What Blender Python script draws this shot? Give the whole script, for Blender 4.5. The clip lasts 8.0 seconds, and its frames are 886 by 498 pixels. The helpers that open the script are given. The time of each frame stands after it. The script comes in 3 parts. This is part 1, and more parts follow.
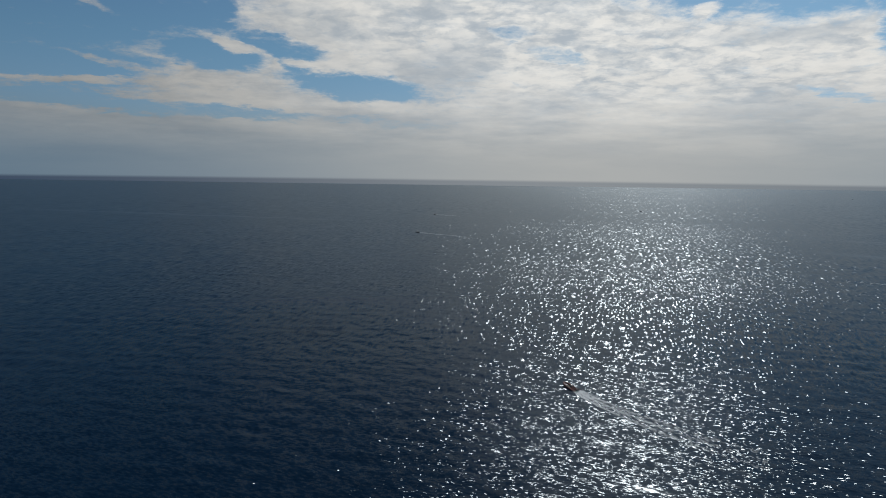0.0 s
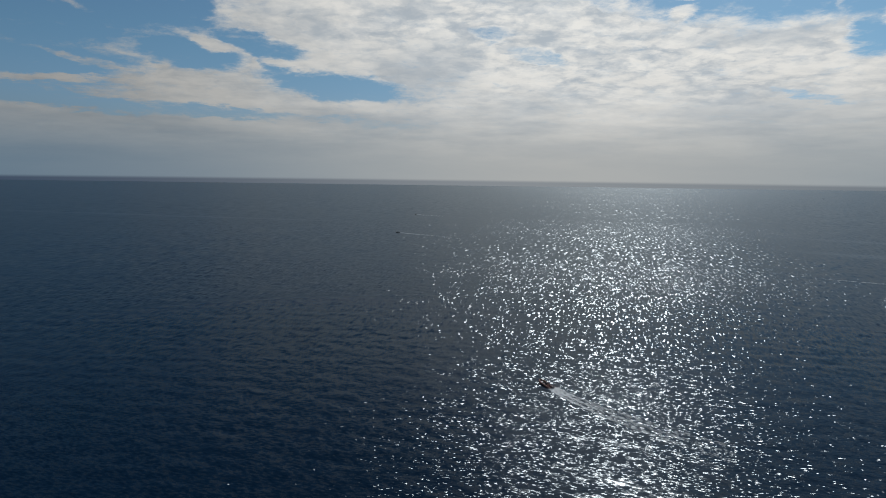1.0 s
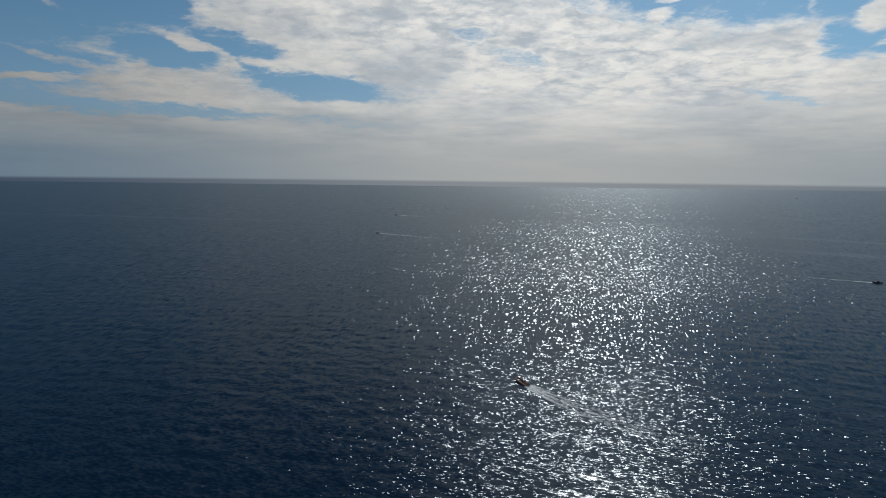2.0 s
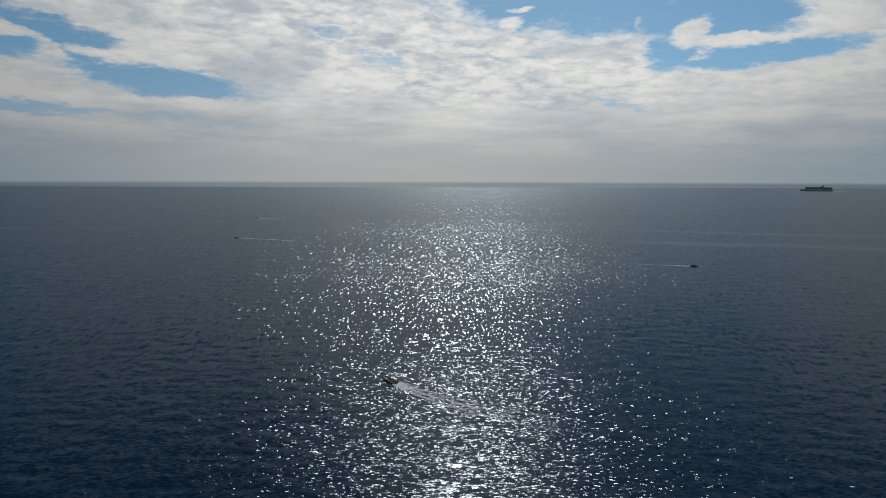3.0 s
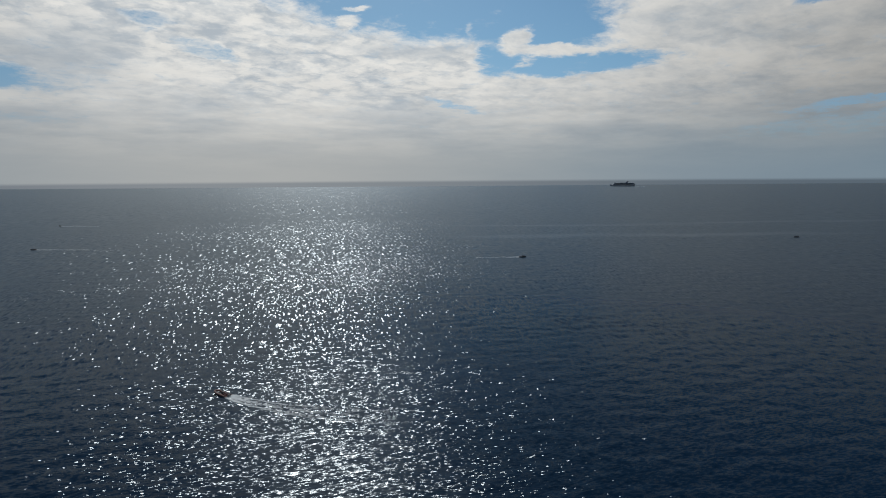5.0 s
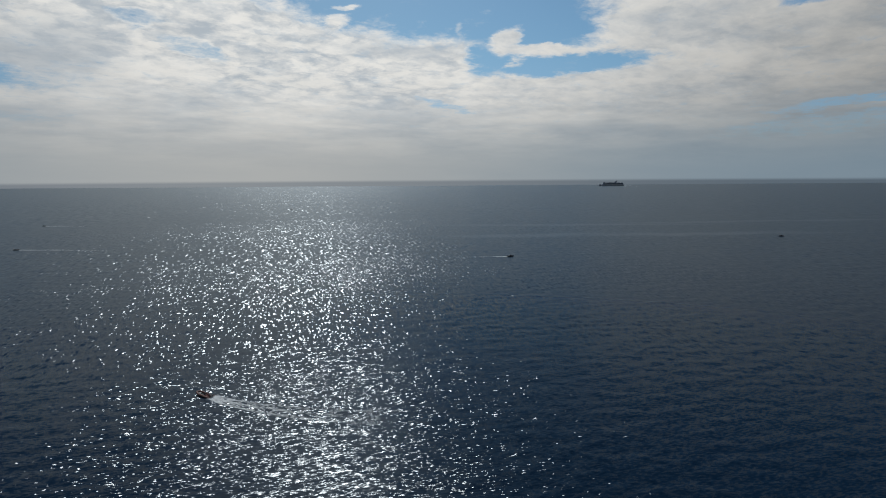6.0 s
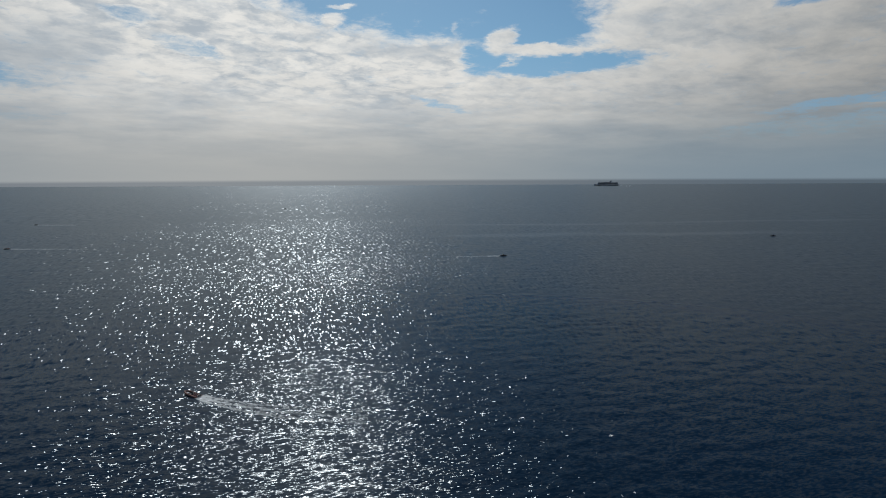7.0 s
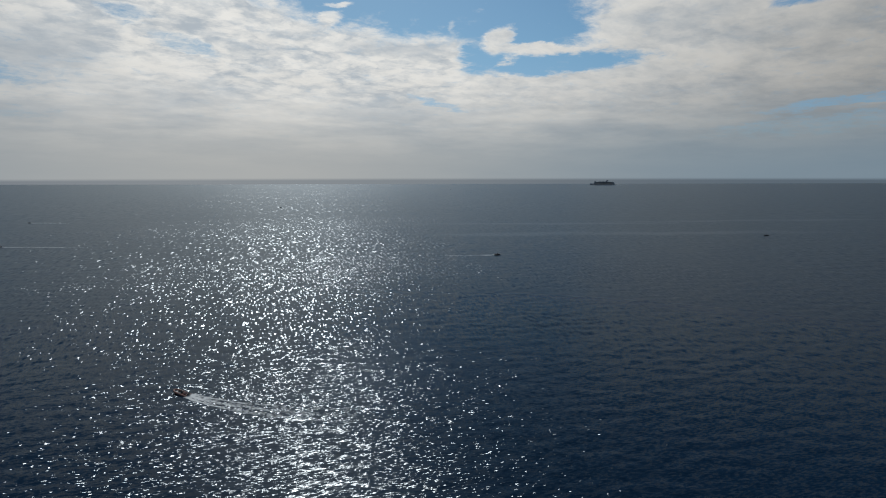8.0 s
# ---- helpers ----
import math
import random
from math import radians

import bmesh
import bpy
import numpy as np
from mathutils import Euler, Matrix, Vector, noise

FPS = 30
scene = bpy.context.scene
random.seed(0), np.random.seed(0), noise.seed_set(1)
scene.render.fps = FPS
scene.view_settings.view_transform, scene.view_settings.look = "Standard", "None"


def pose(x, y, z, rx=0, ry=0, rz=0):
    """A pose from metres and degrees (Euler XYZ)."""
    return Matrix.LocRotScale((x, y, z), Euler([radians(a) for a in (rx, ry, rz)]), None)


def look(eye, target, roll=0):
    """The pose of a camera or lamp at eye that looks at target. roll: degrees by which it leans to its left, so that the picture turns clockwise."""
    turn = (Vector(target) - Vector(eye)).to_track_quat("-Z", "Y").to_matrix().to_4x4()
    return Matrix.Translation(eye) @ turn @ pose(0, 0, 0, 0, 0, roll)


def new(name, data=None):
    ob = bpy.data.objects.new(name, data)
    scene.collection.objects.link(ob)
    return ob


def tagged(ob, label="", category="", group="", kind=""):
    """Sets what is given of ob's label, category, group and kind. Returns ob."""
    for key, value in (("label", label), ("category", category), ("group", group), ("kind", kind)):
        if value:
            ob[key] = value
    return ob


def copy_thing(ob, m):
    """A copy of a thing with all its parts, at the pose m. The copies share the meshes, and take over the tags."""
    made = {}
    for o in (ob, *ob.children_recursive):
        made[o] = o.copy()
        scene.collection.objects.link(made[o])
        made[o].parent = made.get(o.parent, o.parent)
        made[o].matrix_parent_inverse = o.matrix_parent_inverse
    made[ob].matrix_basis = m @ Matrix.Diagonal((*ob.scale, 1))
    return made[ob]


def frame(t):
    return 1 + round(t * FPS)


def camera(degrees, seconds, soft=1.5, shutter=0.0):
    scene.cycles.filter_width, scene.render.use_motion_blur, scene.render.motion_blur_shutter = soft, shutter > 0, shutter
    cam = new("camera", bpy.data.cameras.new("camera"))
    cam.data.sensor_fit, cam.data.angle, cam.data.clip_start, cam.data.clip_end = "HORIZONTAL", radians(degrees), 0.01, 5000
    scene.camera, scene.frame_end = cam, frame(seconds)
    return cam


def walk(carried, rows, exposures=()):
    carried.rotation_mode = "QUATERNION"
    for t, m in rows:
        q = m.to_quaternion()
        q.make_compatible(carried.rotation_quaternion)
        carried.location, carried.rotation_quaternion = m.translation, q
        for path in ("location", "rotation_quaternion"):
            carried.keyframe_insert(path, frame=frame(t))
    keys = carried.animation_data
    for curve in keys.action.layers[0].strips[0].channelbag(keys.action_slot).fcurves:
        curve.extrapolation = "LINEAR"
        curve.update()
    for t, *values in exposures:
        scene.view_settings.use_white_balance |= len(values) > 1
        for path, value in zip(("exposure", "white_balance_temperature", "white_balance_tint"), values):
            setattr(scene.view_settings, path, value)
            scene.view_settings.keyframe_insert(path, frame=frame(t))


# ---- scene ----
cam = camera(77.58, 8.0, soft=1.1)

# A drone over the open sea, 70 m up, panning to the right and drifting slowly sideways.
HOVER = 70.0
DRIFT = Vector((1.74, -1.32, 0.0))   # metres a second
TURNS = [  # seconds, yaw, pitch, roll
    (0.0, 0.0, -7.43, -0.76), (0.5, -0.52, -7.41, -0.78), (1.0, -1.93, -7.39, -0.74), (1.2, -2.45, -7.38, -0.72),
    (2.3, -4.01, -7.31, -0.65), (2.5, -4.4, -7.30, -0.62), (2.6, -5.63, -7.29, -0.59), (2.7, -7.5, -7.26, -0.53),
    (2.8, -10.31, -7.23, -0.44), (2.9, -13.77, -7.19, -0.31), (3.0, -17.62, -7.18, -0.15), (3.1, -21.08, -7.17, 0.02),
    (3.2, -24.33, -7.18, 0.16), (3.3, -26.88, -7.18, 0.27), (3.5, -29.53, -7.19, 0.36), (3.7, -30.74, -7.21, 0.39),
    (4.0, -31.79, -7.23, 0.41), (4.5, -32.84, -7.28, 0.42), (4.7, -33.18, -7.29, 0.42), (5.8, -34.46, -7.34, 0.39),
    (6.0, -34.63, -7.35, 0.38), (6.5, -34.83, -7.37, 0.32), (7.0, -35.09, -7.41, 0.26), (7.5, -35.27, -7.46, 0.20),
    (8.0, -35.43, -7.52, 0.10)]
PATH = []
for t, yaw, pitch, roll in TURNS:
    spot = DRIFT * (t - 4.0)
    PATH.append((t, pose(spot.x, spot.y, HOVER, 90 + pitch, roll, yaw)))
walk(cam, PATH, [(0.0, 0.0, 6290, 10), (8.0, 0.0, 6290, 10)])

# ------------------------------------------------------------------ node helpers


class Nodes:
    """Short ways to add and join shader nodes."""

    def __init__(self, tree):
        self.tree = tree
        tree.nodes.clear()

    def add(self, kind):
        return self.tree.nodes.new(kind)

    def put(self, socket, value):
        if isinstance(value, bpy.types.NodeSocket):
            self.tree.links.new(value, socket)
        elif value is not None:
            socket.default_value = value

    def math(self, op, a, b=None, c=None, clamp=False):
        n = self.add("ShaderNodeMath")
        n.operation, n.use_clamp = op, clamp
        for s, v in zip(n.inputs, (a, b, c)):
            self.put(s, v)
        return n.outputs[0]

    def vec(self, op, a, b=None, scale=None):
        n = self.add("ShaderNodeVectorMath")
        n.operation = op
        self.put(n.inputs[0], a)
        self.put(n.inputs[1], b)
        if scale is not None:
            self.put(n.inputs["Scale"], scale)
        return n.outputs["Value"] if op in ("LENGTH", "DOT_PRODUCT", "DISTANCE") else n.outputs[0]

    def xyz(self, x=0.0, y=0.0, z=0.0):
        n = self.add("ShaderNodeCombineXYZ")
        for s, v in zip(n.inputs, (x, y, z)):
            self.put(s, v)
        return n.outputs[0]

    def split(self, v):
        n = self.add("ShaderNodeSeparateXYZ")
        self.put(n.inputs[0], v)
        return n.outputs

    def ramp(self, v, a, b, lo=0.0, hi=1.0):
        n = self.add("ShaderNodeMapRange")
        n.interpolation_type = "SMOOTHSTEP"
        self.put(n.inputs[0], v)
        for s, w in zip(list(n.inputs)[1:5], (a, b, lo, hi)):
            self.put(s, w)
        return n.outputs[0]

    def noise(self, v, scale, detail=2.0, rough=0.5, color=False):
        n = self.add("ShaderNodeTexNoise")
        n.noise_dimensions = "3D"
        self.put(n.inputs["Vector"], v)
        self.put(n.inputs["Scale"], scale)
        self.put(n.inputs["Detail"], detail)
        self.put(n.inputs["Roughness"], rough)
        return n.outputs["Color" if color else "Fac"]

    def mix(self, f, a, b, blend="MIX"):
        n = self.add("ShaderNodeMix")
        n.data_type, n.blend_type = "RGBA", blend
        self.put(n.inputs[0], f)
        for s, v in zip((n.inputs[6], n.inputs[7]), (a, b)):
            self.put(s, (*v, 1.0) if isinstance(v, tuple) else v)
        return n.outputs[2]

    def oval(self, v, spot, half, turn=0.0, soft=0.6):
        """1 inside an oval, fading to 0 across its edge."""
        n = self.add("ShaderNodeMapping")
        n.vector_type = "TEXTURE"
        self.put(n.inputs["Vector"], v)
        n.inputs["Location"].default_value = (*spot, 0.0)
        n.inputs["Rotation"].default_value = (0.0, 0.0, radians(turn))
        n.inputs["Scale"].default_value = (*half, 1.0)
        return self.ramp(self.vec("LENGTH", n.outputs[0]), 1.0 + soft, 1.0 - soft)


# ------------------------------------------------------------------ sky and sun
SUN_U, SUN_EL = 21.8, 42.0      # degrees to the right of north, degrees up

world = bpy.data.worlds.new("sky")
scene.world = world
world.use_nodes = True
w = Nodes(world.node_tree)
way = w.vec("NORMALIZE", w.add("ShaderNodeTexCoord").outputs["Generated"])
wx, wy, wz = w.split(way)
u = w.math("DEGREES", w.math("ARCTAN2", wx, wy))
v = w.math("DEGREES", w.math("ARCSINE", wz))
# the cloud sheet, spread flat overhead, drawn out into streaks towards the horizon
lift = w.math("ADD", w.math("MAXIMUM", wz, 0.0), 0.16)
sheet = w.xyz(w.math("DIVIDE", wx, lift), w.math("DIVIDE", wy, lift), 0.0)
warp = w.vec("SUBTRACT", w.noise(sheet, 5.0, 7.0, 0.62, color=True), (0.5, 0.5, 0.5))
ax, ay, az_ = w.split(warp)
uv = w.xyz(w.math("MULTIPLY_ADD", ax, 4.5, u), w.math("MULTIPLY_ADD", ay, 2.2, v), 0.0)
sheet_w = w.vec("ADD", sheet, w.vec("SCALE", warp, scale=0.12))

# blue openings and the cloud standing inside them: degrees right and up, half sizes, turn, strength
GAPS_WEST = [
    (-34.5, 14.6, 14.6, 5.0, 2, 1.0), (-22.5, 10.9, 5.0, 1.3, -4, 1.0), (-24.0, 15.5, 4.6, 3.0, -20, 1.0), (-16.2, 12.0, 4.4, 1.15, -12, 0.85),
    (-9.3, 8.75, 7.6, 1.2, -2, 1.0), (-14.2, 10.4, 2.0, 1.1, 30, 0.8), (-36.0, 9.0, 10.0, 2.3, 0, 1.0),
    (-32.5, 6.1, 8.0, 0.8, -2, 0.95), (-20.0, 5.9, 6.5, 0.6, -2, 0.8), (-9.0, 5.7, 3.4, 0.45, 0, 0.40),
    (-3.0, 5.2, 4.6, 0.45, 0, 0.34), (0.5, 8.3, 3.4, 1.2, 20, 0.20)]
GAPS_EAST = [
    (26.0, 17.3, 7.2, 3.0, -4, 1.0), (34.5, 17.0, 9.0, 3.6, 0, 1.0), (43.5, 15.0, 6.6, 3.6, 0, 1.0),
    (39.6, 11.8, 2.3, 1.6, 0, 0.95), (46.8, 11.0, 8.0, 1.0, 2, 0.95), (34.8, 7.25, 2.9, 0.45, -15, 0.50),
    (6.6, 14.0, 2.0, 0.8, 0, 0.48), (11.2, 11.9, 3.0, 0.7, -10, 0.44), (17.0, 16.6, 3.0, 0.7, -20, 0.44),
    (71.5, 6.1, 6.0, 0.5, 4, 0.62), (70.0, 4.4, 9.0, 0.8, 3, 0.42), (67.0, 14.2, 2.2, 0.5, 0, 0.42)]
BANKS = [
    (44.3, 12.35, 4.0, 0.5, -4, 1.0), (41.0, 13.3, 1.7, 1.15, 30, 1.0), (-20.5, 8.3, 6.4, 1.25, -1, 0.86),
    (-33.5, 7.65, 7.5, 0.32, 3, 0.8), (-29.8, 9.4, 5.0, 0.32, -10, 0.55), (-20.3, 11.7, 2.4, 0.45, -6, 0.9),
    (-33.0, 14.3, 3.4, 0.3, -14, 0.5), (-13.0, 10.55, 2.4, 0.45, -4, 0.9), (25.2, 16.2, 1.6, 0.32, 4, 0.75),
    (24.3, 14.9, 1.3, 0.5, 20, 0.8), (36.7, 14.4, 0.5, 0.5, 0, 0.45), (41.4, 11.2, 0.8, 0.3, 0, 0.55)]
gap, bank = 0.0, 0.0
for gu, gv, ga, gb, turn, full in GAPS_WEST + GAPS_EAST:
    gap = w.math("MAXIMUM", gap, w.math("MULTIPLY", w.oval(uv, (gu, gv), (ga, gb), turn, 0.42), full))
for gu, gv, ga, gb, turn, full in BANKS:
    bank = w.math("MAXIMUM", bank, w.math("MULTIPLY", w.oval(uv, (gu, gv), (ga, gb), turn, 0.55), full))
open_sky = w.math("MULTIPLY", gap, w.math("SUBTRACT", 1.0, bank))
# elsewhere, out of view, the broken sheet is mostly opened to darken the sea
away = w.math("MAXIMUM", w.ramp(w.math("ABSOLUTE", w.math("SUBTRACT", u, 17.5)), 60.0, 74.0), w.ramp(v, 17.0, 21.0))
sun_bank = w.oval(uv, (14.0, 19.0), (17.0, 6.0), 0, 0.4)
broken = w.math("MULTIPLY", w.ramp(w.noise(sheet, 0.9, 5.0), 0.36, 0.50, 0.85, 1.0), w.math("MULTIPLY", away, w.math("SUBTRACT", 1.0, sun_bank)))
# unseen cloud added behind, to take the blue off the ship's shaded side
behind = w.ramp(w.math("ABSOLUTE", w.math("SUBTRACT", u, 17.5)), 80.0, 120.0, 1.0, 0.4)
open_sky = w.math("MAXIMUM", open_sky, w.math("MULTIPLY", broken, behind))
fray = w.noise(sheet_w, 7.0, 9.0, 0.66)
ripples = w.noise(w.vec("MULTIPLY", sheet_w, (1.0, 1.2, 1.0)), 22.0, 6.0, 0.68)
cover = w.math("SUBTRACT", 1.0, open_sky)
cover = w.math("MULTIPLY_ADD", w.math("SUBTRACT", fray, 0.5), 1.35, cover)
cover = w.math("MULTIPLY_ADD", w.math("SUBTRACT", ripples, 0.5), 0.70, cover)
cover = w.ramp(cover, 0.12, 0.98)

# nearness to the sun brightens cloud and haze
sun_way = (math.sin(radians(SUN_U)) * math.cos(radians(SUN_EL)), math.cos(radians(SUN_U)) * math.cos(radians(SUN_EL)), math.sin(radians(SUN_EL)))
near_sun = w.ramp(w.vec("DOT_PRODUCT", way, sun_way), 0.50, 0.95, 0.50, 1.13)
thick = w.noise(sheet_w, 1.9, 6.0, 0.55)
puffs = w.noise(w.vec("MULTIPLY", sheet_w, (1.0, 1.3, 1.0)), 8.0, 8.0, 0.62)
mackerel = w.oval(uv, (15.0, 13.0), (25.0, 4.6), -6, 0.5)
body = w.math("MULTIPLY_ADD", w.math("SUBTRACT", puffs, 0.5), w.math("MULTIPLY_ADD", mackerel, 0.45, 0.55), thick)
lumps = w.add("ShaderNodeTexVoronoi")
lumps.feature = "SMOOTH_F1"
w.put(lumps.inputs["Vector"], w.vec("ADD", sheet, w.vec("SCALE", warp, scale=0.30)))
lumps.inputs["Scale"].default_value = 9.0
lumps.inputs["Detail"].default_value = 2.0
body = w.math("MULTIPLY_ADD", w.math("SUBTRACT", 0.62, lumps.outputs["Distance"]), w.math("MULTIPLY_ADD", mackerel, 0.46, 0.10), body)
lit = w.ramp(body, 0.10, 0.70)
# thin layers low down, seen edge on
layer = w.noise(w.xyz(w.math("MULTIPLY", u, 0.05), w.math("MULTIPLY", v, 0.34), 0.0), 1.6, 4.0, 0.5)
low = w.ramp(v, 9.5, 5.0)
lit = w.math("ADD", w.math("MULTIPLY", lit, w.math("MULTIPLY_ADD", low, -0.62, 1.0)), w.math("MULTIPLY", w.ramp(layer, 0.34, 0.64), w.math("MULTIPLY", low, 0.66)))
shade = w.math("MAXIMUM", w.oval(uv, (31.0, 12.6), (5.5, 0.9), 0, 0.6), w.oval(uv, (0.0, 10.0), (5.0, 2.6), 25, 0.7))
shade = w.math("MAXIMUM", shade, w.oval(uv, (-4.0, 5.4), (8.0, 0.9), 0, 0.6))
lit = w.math("MULTIPLY", lit, w.math("MULTIPLY_ADD", shade, -0.55, 1.0))
rim = w.math("MULTIPLY", w.ramp(open_sky, 0.03, 0.35), w.ramp(v, 7.5, 10.5, 0.0, 0.9))
lit = w.math("MAXIMUM", lit, rim)
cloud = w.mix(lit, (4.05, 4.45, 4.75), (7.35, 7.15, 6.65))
grain = w.math("MULTIPLY_ADD", w.math("SUBTRACT", w.noise(sheet_w, 4.0, 7.0, 0.6), 0.5), 0.26, 1.0)
cloud = w.vec("SCALE", cloud, scale=w.math("MULTIPLY", near_sun, grain))

sky = w.add("ShaderNodeTexSky")
sky.sky_type, sky.sun_disc = "NISHITA", False
sky.sun_elevation, sky.sun_rotation = radians(SUN_EL), radians(SUN_U)
sky.altitude, sky.air_density, sky.dust_density = 70.0, 1.0, 0.6
blue = w.vec("MULTIPLY", sky.outputs[0], w.mix(w.ramp(v, 3.0, 13.0), (0.35, 0.43, 0.53), (0.34, 0.48, 0.53)))
blue = w.vec("SCALE", blue, scale=w.ramp(u, -10.0, 45.0, 0.96, 1.18))
heaven = w.mix(cover, blue, cloud)
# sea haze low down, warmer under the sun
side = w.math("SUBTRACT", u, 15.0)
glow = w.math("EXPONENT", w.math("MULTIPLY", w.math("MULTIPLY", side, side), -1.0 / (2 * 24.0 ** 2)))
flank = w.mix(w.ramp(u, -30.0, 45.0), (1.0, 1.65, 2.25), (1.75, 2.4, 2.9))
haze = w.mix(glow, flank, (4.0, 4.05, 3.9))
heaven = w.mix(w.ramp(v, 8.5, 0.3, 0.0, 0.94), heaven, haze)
# the sea beyond the sheet, out to the horizon, painted into the backdrop
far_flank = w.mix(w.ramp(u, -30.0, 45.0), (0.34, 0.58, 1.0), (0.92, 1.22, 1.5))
# the sun's sheen on that water is mixed into its colour
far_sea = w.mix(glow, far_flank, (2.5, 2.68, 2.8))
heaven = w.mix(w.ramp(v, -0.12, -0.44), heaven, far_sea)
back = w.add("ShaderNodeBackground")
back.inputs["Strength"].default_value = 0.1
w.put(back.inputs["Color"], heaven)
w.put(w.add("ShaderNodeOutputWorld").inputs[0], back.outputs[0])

sun = new("sun", bpy.data.lights.new("sun", "SUN"))
sun.data.energy, sun.data.angle, sun.data.color = 2.8, radians(0.53), (1.0, 0.98, 0.94)
sun.matrix_world = look(Vector(sun_way) * 300, (0, 0, 0))

# ------------------------------------------------------------------ materials


def stuff(name, color, rough=0.6, metal=0.0, vary=0.15, scale=3.0, bump=0.0):
    """A painted, moulded or metal surface with grain and wear."""
    m = bpy.data.materials.new(name)
    m.use_nodes = True
    n = Nodes(m.node_tree)
    place = n.add("ShaderNodeTexCoord").outputs["Object"]
    big, small = n.noise(place, scale, 4.0), n.noise(place, scale * 9.0, 3.0)
    amount = n.math("ADD", n.math("MULTIPLY", n.math("SUBTRACT", big, 0.5), 2.0 * vary), n.math("MULTIPLY", n.math("SUBTRACT", small, 0.5), vary))
    base = n.vec("SCALE", n.xyz(*color), scale=n.math("ADD", amount, 1.0))
    b = n.add("ShaderNodeBsdfPrincipled")
    n.put(b.inputs["Base Color"], base)
    n.put(b.inputs["Metallic"], metal)
    n.put(b.inputs["Roughness"], n.math("MULTIPLY_ADD", n.math("SUBTRACT", big, 0.5), 0.3, rough))
    if bump:
        k = n.add("ShaderNodeBump")
        k.inputs["Distance"].default_value = bump
        n.put(k.inputs["Height"], small)
        n.put(b.inputs["Normal"], k.outputs[0])
    n.put(n.add("ShaderNodeOutputMaterial").inputs[0], b.outputs[0])
    return m


def glass(name, color, rough=0.05):
    m = bpy.data.materials.new(name)
    m.use_nodes = True
    b = m.node_tree.nodes["Principled BSDF"]
    b.inputs["Base Color"].default_value = (*color, 1.0)
    b.inputs["Roughness"].default_value = rough
    b.inputs["IOR"].default_value = 1.5
    return m


def sea_material():
    m = bpy.data.materials.new("sea_water")
    m.use_nodes = True
    n = Nodes(m.node_tree)
    geo = n.add("ShaderNodeNewGeometry")
    place = n.vec("MULTIPLY", geo.outputs["Position"], (1.0, 1.0, 0.0))
    # ripples run across the wind, their crests drawn out sideways
    turned = n.add("ShaderNodeMapping")
    turned.vector_type = "POINT"
    n.put(turned.inputs["Vector"], place)
    turned.inputs["Rotation"].default_value = (0.0, 0.0, radians(-WIND))
    crest = n.vec("MULTIPLY", turned.outputs[0], (0.38, 1.0, 1.0))
    # farther out, noise stretched along the camera's line of sight to keep glints visible
    across = n.add("ShaderNodeMapping")
    across.vector_type = "POINT"
    n.put(across.inputs["Vector"], place)
    across.inputs["Rotation"].default_value = (0.0, 0.0, radians(20.0))
    run = n.vec("MULTIPLY", across.outputs[0], (1.0, 0.24, 1.0))
    patches = n.ramp(n.noise(place, 0.006, 4.0, 0.6), 0.3, 0.7, 0.78, 1.18)
    streaks = n.ramp(n.noise(n.vec("MULTIPLY", crest, (0.12, 1.0, 1.0)), 0.02, 3.0), 0.35, 0.65, 0.92, 1.06)
    # slicks: long smooth lines left by currents and old wakes
    wob = n.vec("SCALE", n.vec("SUBTRACT", n.noise(place, 0.012, 3.0, color=True), (0.5, 0.5, 0.5)), scale=60.0)
    bent = n.vec("ADD", place, n.vec("MULTIPLY", wob, (1.0, 1.0, 0.0)))
    slick = 0.0
    for sx, sy, half, wide, turn, full in SLICKS:
        slick = n.math("MAXIMUM", slick, n.math("MULTIPLY", n.oval(bent, (sx, sy), (half, wide), turn, 0.6), full))
    calm = n.math("SUBTRACT", 1.0, slick)
    reach = n.vec("LENGTH", place)
    total = None
    # each size of ripple fades out where it grows too small to tell apart
    # (place, size, detail, slope by distance): sizes grow outwards, fitted to the camera's view
    layers = ((crest, 1.8, 0.5, n.ramp(reach, 150.0, 300.0, 1.0, 0.15)), (crest, 0.62, 0.6, n.ramp(reach, 250.0, 600.0, 0.34, 0.0)), (crest, 3.6, 0.0, n.ramp(reach, 100.0, 170.0, 0.3, 0.0)),
              (run, 1.0, 0.6, n.math("MULTIPLY", n.ramp(reach, 170.0, 290.0, 0.0, 0.95), n.ramp(reach, 400.0, 600.0, 1.0, 0.0))),
              (run, 0.48, 0.5, n.math("MULTIPLY", n.ramp(reach, 360.0, 560.0, 0.0, 0.76), n.ramp(reach, 750.0, 1200.0, 1.0, 0.0))),
              (run, 0.20, 0.3, n.ramp(reach, 700.0, 1200.0, 0.0, 0.5)))
    for where, size, detail, slope in layers:
        s = n.vec("SUBTRACT", n.noise(where, size, detail, 0.5, color=True), (0.5, 0.5, 0.5))
        s = n.vec("SCALE", s, scale=slope)
        total = s if total is None else n.vec("ADD", total, s)
    gust = n.math("MULTIPLY", n.math("MULTIPLY", patches, streaks), calm)
    total = n.vec("SCALE", total, scale=gust)
    total = n.vec("MULTIPLY", total, (1.12, 1.45, 0.0))
    # a few facets stand much steeper than the rest
    total = n.vec("SCALE", total, scale=n.math("MULTIPLY_ADD", n.vec("LENGTH", total), 1.2, 0.72))
    normals = [n.vec("NORMALIZE", n.vec("ADD", geo.outputs["Normal"], n.vec("SCALE", total, scale=k))) for k in (0.2, 1.0)]
